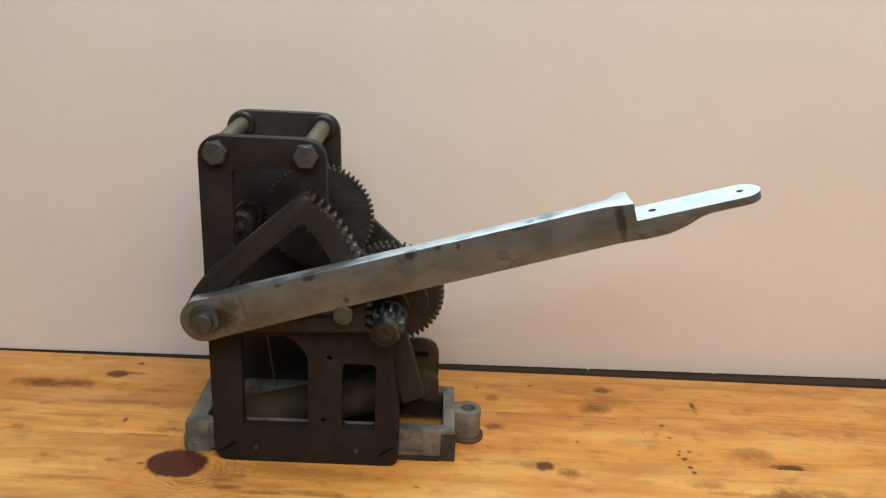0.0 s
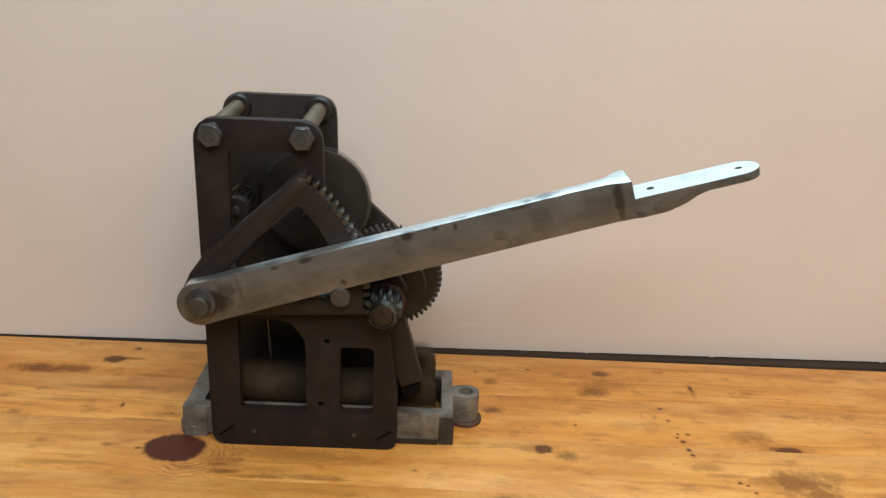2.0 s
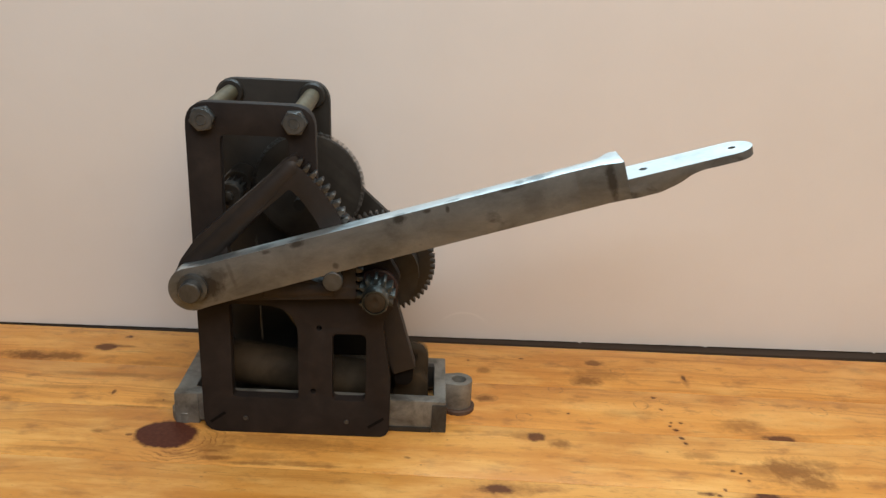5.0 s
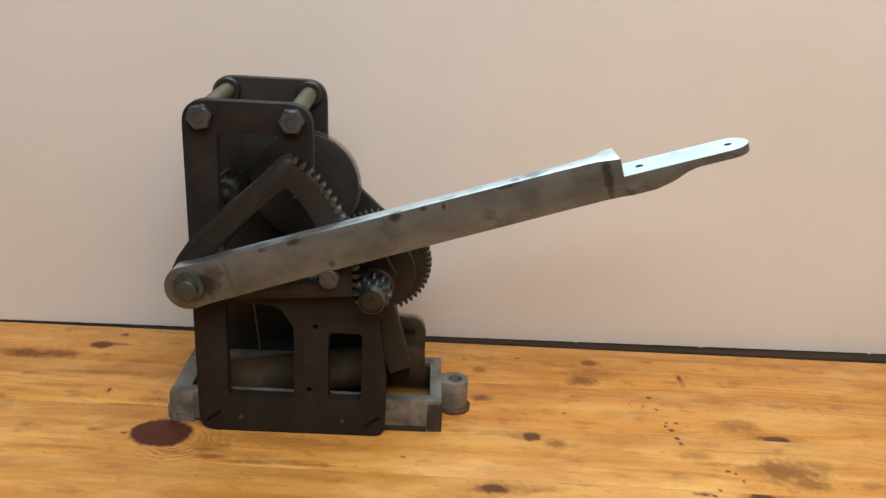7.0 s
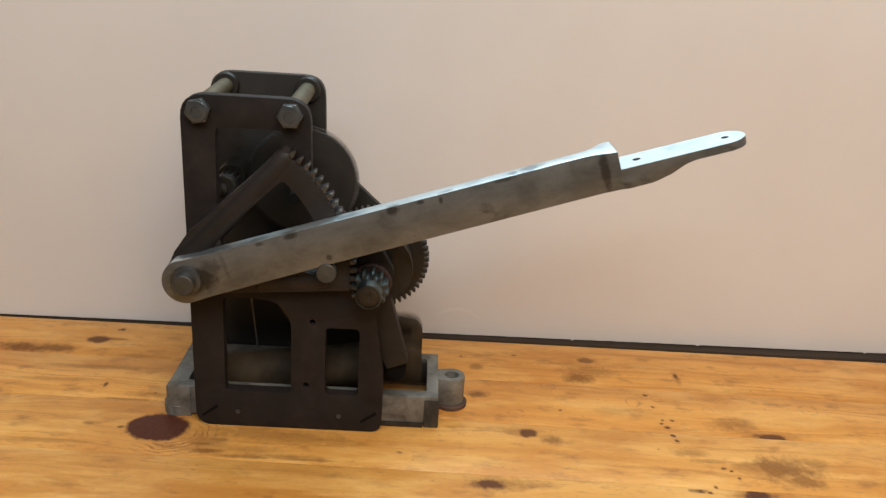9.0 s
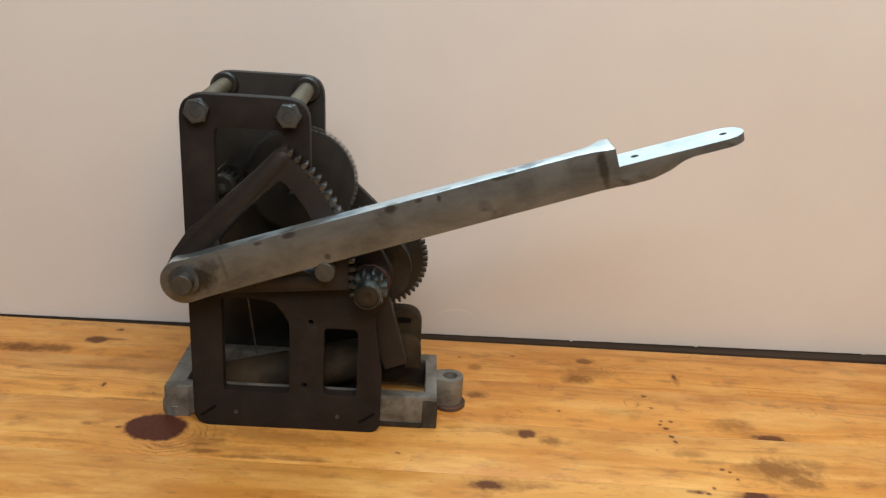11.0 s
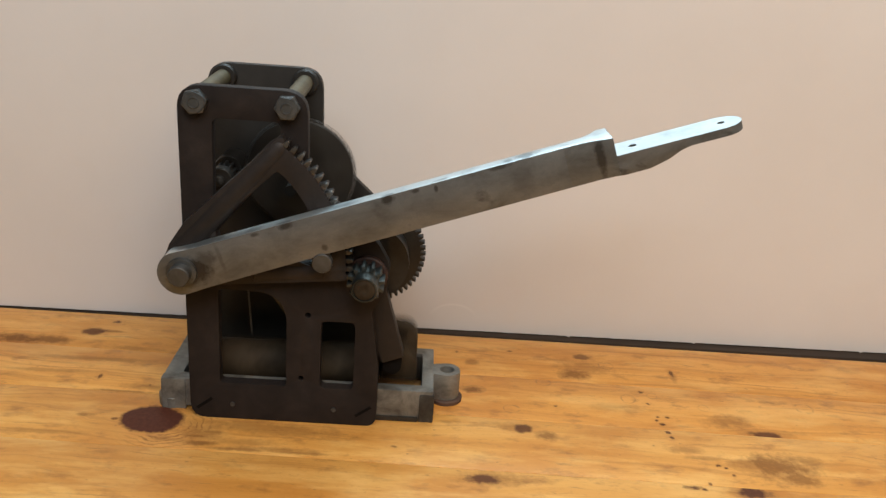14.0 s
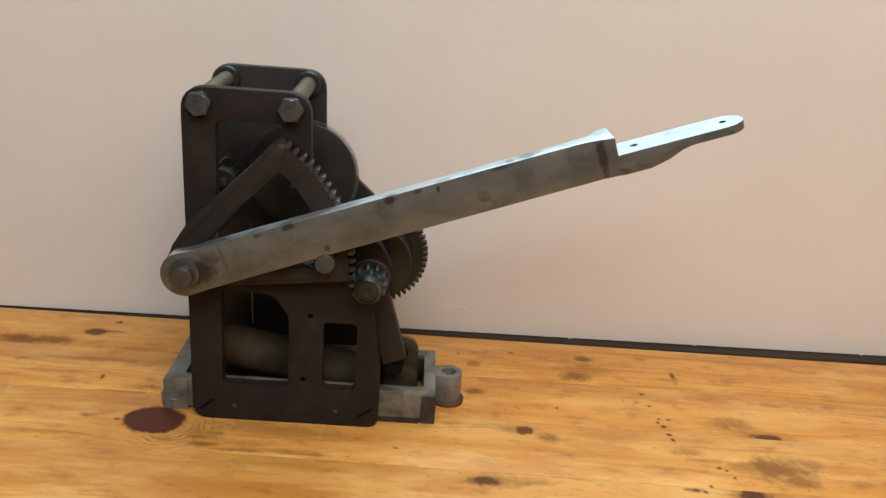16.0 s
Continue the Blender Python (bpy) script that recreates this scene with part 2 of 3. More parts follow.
    bands = n.noise(n.mapped(g, scale=(1.4, 46, 1)), 1.0, 4, 0.55)
    fibre = n.noise(n.mapped(g, scale=(16, 700, 1)), 1.0, 3, 0.6)
    lines = n.noise(n.mapped(g, (3, 1, 0), scale=(3.5, 190, 1)), 1.0, 3, 0.55)
    patch = n.noise(n.mapped(pos, (seed, 0, 0), scale=(7, 13, 1)), 1.0, 5, 0.6)
    blotch = n.noise(n.mapped(pos, (0, seed, 0), scale=(30, 60, 1)), 1.0, 5, 0.65)
    c = n.ramp(bands, [(0.28, (0.55 * tone, 0.232 * tone, 0.042 * tone)), (0.47, (0.67 * tone, 0.320 * tone, 0.070 * tone)), (0.70, (0.77 * tone, 0.410 * tone, 0.112 * tone))])
    c = n.mix(n.math("MULTIPLY", n.math("SUBTRACT", lines, 0.55, clamp=True), 4.0, clamp=True), c, (0.46, 0.185, 0.035))
    c = n.mix(n.math("MULTIPLY", fibre, 0.30), c, (0.52, 0.25, 0.065))
    c = n.mix(n.math("MULTIPLY", n.math("SUBTRACT", patch, 0.47, clamp=True), 4.2, clamp=True), c, (0.52, 0.205, 0.035))
    c = n.mix(n.math("MULTIPLY", n.math("SUBTRACT", blotch, 0.535, clamp=True), 4.5, clamp=True), c, (0.34, 0.14, 0.034))
    streak = n.noise(n.mapped(g, (7, 2, 0), scale=(22, 260, 1)), 1.0, 5, 0.7)
    c = n.mix(n.math("MULTIPLY", n.math("SUBTRACT", streak, 0.60, clamp=True), 6.0, clamp=True), c, (0.27, 0.115, 0.035))
    pale = n.noise(n.mapped(pos, (2, seed, 0), scale=(9, 34, 1)), 1.0, 4, 0.6)
    c = n.mix(n.math("MULTIPLY", n.math("SUBTRACT", pale, 0.50, clamp=True), 3.4, clamp=True), c, (0.86, 0.52, 0.17))
    dots = n.noise(n.mapped(pos, (seed, 0, 0), scale=(1.0, 1.6, 1)), 120, 2, 0.5)
    c = n.mix(n.math("MULTIPLY", n.math("SUBTRACT", dots, 0.715, clamp=True), 9.0, clamp=True), c, (0.20, 0.085, 0.03))
    speck = n.noise(n.mapped(pos, (seed, 3, 0), scale=(1.0, 1.8, 1)), 190, 4, 0.7)
    c = n.mix(n.math("MULTIPLY", n.math("SUBTRACT", speck, 0.56, clamp=True), 2.2, clamp=True), c, (0.36, 0.15, 0.035))
    c = n.mix(n.math("MULTIPLY", halo_all, 0.30), c, (0.42, 0.17, 0.035))
    c = n.mix(n.math("MULTIPLY", stain, n.math("MULTIPLY_ADD", speck, 1.5, 0.28, clamp=True)), c, (0.22, 0.092, 0.028))
    c = n.mix(dent, c, (0.25, 0.105, 0.035))
    grainy = n.noise(pos, 300, 4, 0.7)
    c = n.mix(knot, c, n.ramp(grainy, [(0.34, (0.064, 0.021, 0.013)), (0.66, (0.100, 0.032, 0.019))]))
    h = n.math("ADD", n.math("MULTIPLY", fibre, 0.5), n.math("ADD", bands, n.math("MULTIPLY", blotch, 0.8)))
    n.bump(n.math("SUBTRACT", h, n.math("MULTIPLY", dent, 1.5)), 0.16, 0.0006)
    r = n.math("MULTIPLY_ADD", n.noise(pos, 40, 5, 0.65), 0.30, 0.22)
    n.put(n.bsdf.inputs["Specular IOR Level"], n.math("MULTIPLY_ADD", n.math("MAXIMUM", knot, stain), -0.30, 0.42))
    return n.done(c, r)


def table_edge(x):
    return 0.1797 - 0.0045 * x


tabletop = tagged(new("table_top"), "varnished knotty pine table top of glued boards", "table", kind="structure")
JOINTS = (-0.52, -0.36, -0.282, -0.204, -0.127, -0.050, 0.0286, 0.1035)
MARKS = {
    4: [("k", 0.240, -0.0675, 0.016, 0.0065, 0.85), ("s", 0.248, -0.066, 0.030, 0.010, 0.6), ("k", 0.4054, -0.0635, 0.0075, 0.0034, 0.9), ("k", 0.414, -0.0655, 0.003, 0.002, 0.9), ("k", 0.4525, -0.0660, 0.0140, 0.0070, 0.95), ("s", 0.449, -0.0660, 0.024, 0.009, 0.5)],
    # soft marks before the plate: dark grain plus the plate's painted contact shadow
    5: [("k", -0.0310, -0.0095, 0.0252, 0.0212, 1.0), ("s", -0.0873, -0.0084, 0.0076, 0.0034, 0.7), ("k", -0.0604, -0.0126, 0.0036, 0.0020, 0.7), ("s", 0.016, -0.040, 0.018, 0.004, 0.85), ("s", 0.010, -0.031, 0.014, 0.003, 0.85), ("s", 0.022, -0.024, 0.014, 0.003, 0.7), ("s", 0.050, -0.046, 0.030, 0.003, 0.7), ("s", 0.095, -0.0465, 0.035, 0.0025, 0.6), ("s", 0.060, -0.013, 0.070, 0.011, 0.5), ("s", 0.014, -0.029, 0.022, 0.012, 0.55), ("s", 0.045, -0.036, 0.030, 0.006, 0.4), ("s", 0.000, -0.038, 0.020, 0.004, 0.4), ("s", 0.085, -0.018, 0.050, 0.007, 0.45), ("s", 0.075, -0.044, 0.045, 0.004, 0.5), ("s", -0.110, -0.036, 0.040, 0.004, 0.4), ("k", 0.170, -0.030, 0.004, 0.0022, 0.6), ("k", 0.2782, 0.0082, 0.0085, 0.0072, 0.85), ("s", 0.268, 0.010, 0.016, 0.008, 0.4),
        ("s", 0.2988, -0.002, 0.012, 0.008, 0.75), ("s", 0.4879, -0.0281, 0.034, 0.021, 0.85), ("s", 0.4640, -0.0290, 0.024, 0.012, 0.5), ("s", 0.5134, -0.0177, 0.014, 0.010, 0.6), ("s", 0.4939, -0.0440, 0.020, 0.012, 0.8),
        ("s", 0.4123, -0.0115, 0.016, 0.006, 0.5), ("k", 0.4050, 0.0145, 0.0026, 0.0030, 0.9), ("k", 0.4064, 0.0067, 0.0024, 0.0036, 0.95), ("k", 0.387, -0.0072, 0.0022, 0.0018, 0.7), ("k", 0.4351, -0.0313, 0.0028, 0.0020, 0.85), ("k", 0.4410, -0.0346, 0.0022, 0.0020, 0.9),
        ("k", 0.4439, -0.0444, 0.0018, 0.0030, 0.8), ("k", 0.4206, -0.0575, 0.0018, 0.0023, 0.8), ("s", 0.425, -0.022, 0.014, 0.004, 0.5), ("k", -0.240, 0.022, 0.008, 0.005, 0.7)],
    6: [("k", -0.1384, 0.0255, 0.0026, 0.0055, 0.95), ("k", -0.0964, 0.054, 0.0022, 0.0055, 0.8), ("k", -0.0489, 0.0442, 0.0018, 0.0020, 0.7), ("s", -0.051, 0.041, 0.026, 0.007, 0.45), ("s", -0.068, 0.0315, 0.030, 0.0022, 0.7), ("s", -0.185, 0.036, 0.006, 0.006, 0.4), ("s", -0.110, 0.086, 0.050, 0.005, 0.45), ("s", -0.150, 0.060, 0.040, 0.004, 0.35), ("r", 0.2711, 0.0396, 0.0105, 0.0085, 0.8), ("r", 0.3812, 0.069, 0.0090, 0.0110, 0.7),
        ("r", 0.5459, 0.0693, 0.0120, 0.0110, 0.7), ("r", 0.3049, 0.0909, 0.0100, 0.0085, 0.8), ("r", 0.4052, 0.0767, 0.0068, 0.0070, 0.8), ("r", 0.240, 0.071, 0.013, 0.009, 0.7), ("s", 0.236, 0.069, 0.012, 0.008, 0.95),
        ("k", 0.3965, 0.0830, 0.0040, 0.0024, 0.9), ("k", 0.3986, 0.0618, 0.0022, 0.0024, 0.85), ("k", 0.4033, 0.0278, 0.0036, 0.0028, 0.98), ("k", 0.4022, 0.0398, 0.0022, 0.0022, 0.8), ("k", 0.4109, 0.0398, 0.0024, 0.0019, 0.8), ("k", 0.3995, 0.0340, 0.0022, 0.0022, 0.85),
        ("k", 0.3112, 0.0486, 0.0022, 0.0020, 0.85), ("r", 0.449, 0.060, 0.007, 0.008, 0.5), ("s", 0.4636, 0.0367, 0.022, 0.0137, 0.55), ("k", 0.4925, 0.0190, 0.0145, 0.0065, 0.85), ("s", 0.492, 0.021, 0.026, 0.008, 0.45), ("s", 0.365, 0.053, 0.028, 0.008, 0.25)],
    7: [("s", -0.197, 0.1165, 0.034, 0.0115, 1.0), ("s", -0.170, 0.118, 0.026, 0.010, 0.9), ("k", -0.1345, 0.1405, 0.0125, 0.0075, 0.85), ("s", -0.116, 0.1425, 0.012, 0.003, 0.7), ("k", -0.1173, 0.1639, 0.0045, 0.0042, 0.9), ("s", -0.085, 0.1100, 0.028, 0.006, 0.5),
        ("k", 0.3505, 0.1475, 0.0110, 0.0058, 0.65), ("s", 0.3374, 0.1105, 0.017, 0.0105, 0.85), ("s", 0.350, 0.126, 0.024, 0.016, 0.45), ("r", 0.3718, 0.1321, 0.0110, 0.0105, 0.8), ("k", 0.4353, 0.1230, 0.0024, 0.0065, 0.8), ("s", 0.4353, 0.118, 0.004, 0.012, 0.5),
        ("k", 0.224, 0.143, 0.0028, 0.0030, 0.85), ("s", 0.239, 0.124, 0.007, 0.006, 0.6), ("k", 0.278, 0.151, 0.003, 0.002, 0.7)],
}


def board_mesh(near, far):
    """One board between two joints, which run slightly aslant."""
    b = bmesh.new()
    v = []
    for z in (-0.026, 0.0):
        for x in (-0.62, 1.0):
            v += [b.verts.new((x, near(x) + 0.00013, z)), b.verts.new((x, far(x) - 0.00013, z))]
    b.faces.new((v[0], v[1], v[3], v[2]))
    b.faces.new((v[4], v[6], v[7], v[5]))
    b.faces.new((v[0], v[2], v[6], v[4]))
    b.faces.new((v[1], v[5], v[7], v[3]))
    b.faces.new((v[0], v[4], v[5], v[1]))
    b.faces.new((v[2], v[3], v[7], v[6]))
    return finish(b, 0.0004)


def joint(j):
    return lambda x: j + SLANT * x


for i, j in enumerate(JOINTS):
    far = joint(JOINTS[i + 1]) if i + 1 < len(JOINTS) else table_edge
    m = wood("varnished_pine_board", 1.7 * i + 0.4, MARKS.get(i, ()), (1.0, 0.97, 1.02, 0.99, 1.02, 1.04, 1.13, 1.08)[i])
    part("board", board_mesh(joint(j), far), m, tabletop)

# near-black strip: its colour is the shade in the gap behind the table
n = Nodes("dark_gap_shade")
GAP_SHADE = n.done(n.ramp(n.noise(n.mapped(n.coord.outputs["Object"], scale=(4, 60, 60)), 1.0, 4), [(0.3, (0.018, 0.011, 0.007)), (0.7, (0.046, 0.029, 0.018))]), 0.75)
tagged(part("trim", box(-0.62, 1.0, 0.1845, 0.30, -0.026, -0.0010, 0.0005), GAP_SHADE), "dark strip painted as the shaded gap behind the table edge", "trim", kind="structure")

n = Nodes("cream_board_paper")
v = n.coord.outputs["Object"]
c = n.ramp(n.noise(v, 5, 4, 0.5), [(0.3, (0.618, 0.588, 0.566)), (0.7, (0.652, 0.626, 0.608))])
c = n.mix(n.math("MULTIPLY", n.math("SUBTRACT", n.noise(v, 30, 4, 0.6), 0.55, clamp=True), 0.8), c, (0.62, 0.555, 0.50))
n.bump(n.math("ADD", n.noise(v, 260, 4, 0.6), n.math("MULTIPLY", n.noise(n.mapped(v, scale=(12, 1, 2)), 3, 3), 2.0)), 0.06, 0.001)
sep = n.tree.nodes.new("ShaderNodeSeparateXYZ")
n.put(sep.inputs[0], v)
dx = n.math("DIVIDE", n.math("SUBTRACT", sep.outputs["X"], 0.220), 0.026)
dz = n.math("DIVIDE", n.math("SUBTRACT", sep.outputs["Z"], 0.010), 0.020)
ringd = n.math("ABSOLUTE", n.math("SUBTRACT", n.math("SQRT", n.math("ADD", n.math("MULTIPLY", dx, dx), n.math("MULTIPLY", dz, dz))), 1.0))
crease = n.math("MULTIPLY", n.math("MULTIPLY", n.math("SUBTRACT", 0.09, ringd), 9.0, clamp=True), n.math("MULTIPLY", n.math("SUBTRACT", dz, 0.35), 1.6, clamp=True))
c = n.mix(n.math("MULTIPLY", crease, 0.45), c, (0.80, 0.77, 0.74))
BOARD = n.done(c, 0.62)


def back_board():
    """A plain board whose cut lower edge is slightly frayed."""
    rnd = random.Random(4)
    pts = []
    x = -0.70
    while x < 1.05:
        pts.append((x, 0.0009 + 0.0003 * rnd.random()))
        if rnd.random() < 0.05:
            pts += [(x + 0.0010, 0.0), (x + 0.0030, -0.0002), (x + 0.0042, 0.0010)]
            x += 0.0042
        x += 0.003 + 0.006 * rnd.random()
    pts += [(1.05, 0.392), (-0.70, 0.392)]
    b = slab(pts, 0, 0.010, bevel=0)
    ob = part("wall_board", b, BOARD)
    ob.matrix_world = Matrix.Translation((0, 0.1885, -0.0006)) @ Matrix.Rotation(radians(0.85), 4, "Z")
    return tagged(ob, "plain cream board standing upright behind the table", "board", kind="structure")


back_board()

n = Nodes("room_plaster")
PLASTER = n.done(n.ramp(n.noise(n.coord.outputs["Object"], 3, 4), [(0.3, (0.36, 0.33, 0.30)), (0.7, (0.42, 0.39, 0.36))]), 0.8)
for name, dims in (("wall_south", (-2.1, 2.1, -2.6, -2.5, -0.75, 2.3)), ("wall_north", (-2.1, 2.1, 1.2, 1.3, -0.75, 2.3)), ("wall_west", (-2.1, -2.0, -2.5, 1.2, -0.75, 2.3)),
                   ("wall_east", (2.0, 2.1, -2.5, 1.2, -0.75, 2.3)), ("floor", (-2.1, 2.1, -2.6, 1.3, -0.80, -0.75)), ("ceiling", (-2.1, 2.1, -2.6, 1.3, 2.3, 2.35))):
    tagged(part(name, box(*dims, 0), PLASTER), "plain plastered surface of the workshop room", "room", kind="structure")

# ---- the machine ----
machine = tagged(new("lever_mechanism"), "old dark iron geared lever mechanism with a long steel arm", "mechanism")


def plate_outline(top=0.2770):
    pts = [(-0.001, 0.0), (0.1525, 0.0), (0.1525, 0.054), (0.145, 0.106), (0.156, 0.124), (0.158, 0.146), (0.148, 0.163), (0.093, 0.214), (0.0915, top), (-0.0038, top)]
    return rounded(pts, [0.014, 0.010, 0.004, 0.006, 0.014, 0.014, 0.010, 0.014, 0.018, 0.018])


upper = rounded([(0.0215, 0.132), (0.105, 0.132), (0.105, 0.190), (0.074, 0.216), (0.072, 0.2535), (0.0215, 0.2535)], 0.006)
lower = rounded([(0.0235, 0.0335), (0.0775, 0.0335), (0.0775, 0.1160), (0.0235, 0.1175)], [0.003, 0.003, 0.026, 0.004], 10)
small = rounded([(0.105, 0.0335), (0.1325, 0.0335), (0.1325, 0.0945), (0.105, 0.0945)], 0.0050)
drill = [ring(0.0945, 0.099, 0.0024, 12), ring(0.0895, 0.0415, 0.0024, 12)]
front_plate = part("front_plate", slab(plate_outline(), -0.002, 0.008, [upper, lower, small] + drill, 0.0009), IRON, machine, "dark brown iron side plate with cut-out windows")
back_plate = part("back_plate", slab(plate_outline(0.2792), 0.090, 0.098, (), 0.0009), BLACK, machine, "solid dark iron rear side plate")
for x in (0.0335, 0.117):
    part("rivet", turned([(-0.0012, 0.0004), (-0.0010, 0.0018), (0.001, 0.0024)], 16), BOLT, machine, "small grey rivet", (x, -0.002, 0.0138))
for x, tilt in ((0.0105, 38), (0.1415, 36)):
    b = box(-0.0078, 0.0078, -0.0003, 0.001, -0.0012, 0.0012, 0)
    bmesh.ops.transform(b, matrix=Matrix.Rotation(radians(-tilt), 4, "Y"), verts=b.verts)
    part("slot", b, HOLE, machine, "slanted slot", (x, -0.002, 0.0135))

# spacer rods and bolts
for x in (0.0105, 0.0775):
    part("spacer_rod", turned([(0.0085, 0.0066), (0.0895, 0.0066)], 32), BRASS, machine, "tarnished brass spacer rod", (x, 0, 0.2680))
    part("collar", turned([(0.084, 0.0067), (0.084, 0.0096), (0.0855, 0.0106), (0.0895, 0.0106)], 32), BLACK, machine, "black collar", (x, 0, 0.2680))
    part("bolt", hexagon(0.0096, -0.0085, -0.0002, 12 if x < 0.05 else 2), BOLT, machine, "grey hexagon bolt head", (x, -0.002, 0.2656))
    part("nut", hexagon(0.0088, -0.0065, 0.0065, 20), BOLT, machine, "grey hexagon nut", (x, 0.0982 + 0.0065, 0.2660))

# base casting
base = part("base_frame", bmesh.new(), CAST, machine, "grey cast base frame with mounting lugs")


def base_mesh():
    def flat(pts, z0, z1, holes=()):
        b = slab(pts, z0, z1, holes, 0.0012)
        # lay the extruded outline flat: its second axis becomes y
        bmesh.ops.transform(b, matrix=Matrix(((1, 0, 0, 0), (0, 0, 1, 0), (0, 1, 0, 0), (0, 0, 0, 1))), verts=b.verts)
        bmesh.ops.reverse_faces(b, faces=b.faces)
        return b
    outer = rounded([(-0.0275, 0.0095), (0.1995, 0.0095), (0.1995, 0.0895), (-0.0275, 0.0895)], 0.002)
    inner = rounded([(-0.0125, 0.0205), (0.1895, 0.0205), (0.1895, 0.0755), (-0.0125, 0.0755)], 0.002)
    b = flat(outer, 0.003, 0.029, [inner])
    boss = [(0.1985, 0.0425)] + arc(0.2115, 0.0515, 0.0118, -90, 90, 14) + [(0.1985, 0.0605)]
    merge(b, flat(boss, 0.002, 0.0292, [ring(0.2115, 0.0515, 0.0062, 20)]))
    merge(b, flat(rounded([(-0.0285, 0.0085), (-0.008, 0.0085), (-0.008, 0.018), (-0.0285, 0.018)], 0.0015), 0.0, 0.0285))
    merge(b, flat(rounded([(-0.0285, 0.081), (-0.008, 0.081), (-0.008, 0.0900), (-0.0285, 0.0900)], 0.0015), 0.0, 0.027))
    return b


bm = base_mesh()
bm.to_mesh(base.data)
bm.free()
part("base_floor", box(-0.0125, 0.1340, 0.0205, 0.0755, 0.0010, 0.0040, 0.0005), STAINED, base, "dark web across the base frame")
part("foot", box(0.1880, 0.2006, 0.0084, 0.0160, 0.0, 0.0262, 0.0012), STAINED, base, "dark stained corner foot")
part("ledge", box(0.120, 0.1875, 0.0080, 0.0120, 0.0, 0.0044, 0.0006), WHEELM, base, "dark lower ledge")
part("flange", turned([(0.0, 0.0148), (0.0032, 0.0150), (0.0042, 0.0138), (0.0042, 0.007)], 36, "Z"), RUST, base, "rusted lug flange", (0.2115, 0.0515, 0.0))
part("flange", turned([(0.0, 0.0128), (0.0090, 0.0130), (0.0112, 0.0112), (0.0112, 0.004)], 36, "Z"), CAST, base, "lug flange", (-0.0205, 0.0210, 0.0))

# dark plug put into the lug hole as the shade inside it
part("lug_bore_shade", turned([(0.0045, 0.0061), (0.0120, 0.0061), (0.0125, 0.0040), (0.0125, 0.0005)], 24, "Z"), HOLE, base, "dark plug for the shade in the lug bore", (0.2115, 0.0515, 0.0))

# hanging link behind the front plate
d = Vector((0.022, -0.062)).normalized()
nrm = Vector((-d.y, d.x))
top = Vector((0.1425, 0.118))
link = rounded([tuple(top - nrm * 0.0128), (0.1545, 0.0530), (0.1727, 0.0600), tuple(top + nrm * 0.0128)], 0.002)
part("hanging_link", slab(link, 0.010, 0.023, (), 0.0024), SECTOR, machine, "dark iron link hanging beside the plate")

part("link_foot", slab(rounded([(0.1545, 0.0560), (0.1550, 0.0450), (0.1595, 0.0408), (0.1665, 0.0408), (0.1705, 0.0455), (0.1715, 0.0590)], 0.005), 0.0150, 0.0225, (), 0.0010), HOLE, machine, "rounded dark foot of the link")
part("rear_web", box(0.1300, 0.1893, 0.0680, 0.0752, 0.0095, 0.0310, 0.0008), BLACK, machine, "black web along the back of the base")

# stub bearing seen through the upper window
STUB = (0.0180, 0.0, 0.1955)
stub = part("stub_bearing", turned([(0.0895, 0.0120), (0.066, 0.0122), (0.064, 0.0114), (0.064, 0.0060), (0.045, 0.0060), (0.044, 0.0096), (0.035, 0.0098), (0.034, 0.0090), (0.034, 0.0042), (0.029, 0.0040), (0.028, 0.0010)], 32), WHEELM, machine, "black stub shaft with a stepped bearing", STUB)
part("stub_pinion", slab(tooth_ring(0.0088, 0.0066, 10), 0.0450, 0.0625, (), 0.0003), WHEELM, stub, "small dark pinion on the stub shaft")
# piece added for the pale brown patch in the lower window's corner
part("corner_tab", slab(rounded([(0.0545, 0.0895), (0.078, 0.0895), (0.078, 0.0680), (0.0690, 0.0680)], 0.002), 0.056, 0.060, (), 0.0006), BRASS, machine, "small brownish tab added between the plates")
part("cross_bar", box(0.012, 0.088, 0.030, 0.075, 0.118, 0.128, 0.002), BLACK, machine, "black cross bar between the plates")

# ---- lever arm and toothed sector, turning about the arm pivot ----
PIVOT = (0.004, 0.0, 0.142)
TILT = 16.6


def turn_y(b, degrees):
    bmesh.ops.transform(b, matrix=Matrix.Rotation(radians(-degrees), 4, "Y"), verts=b.verts)
    return b


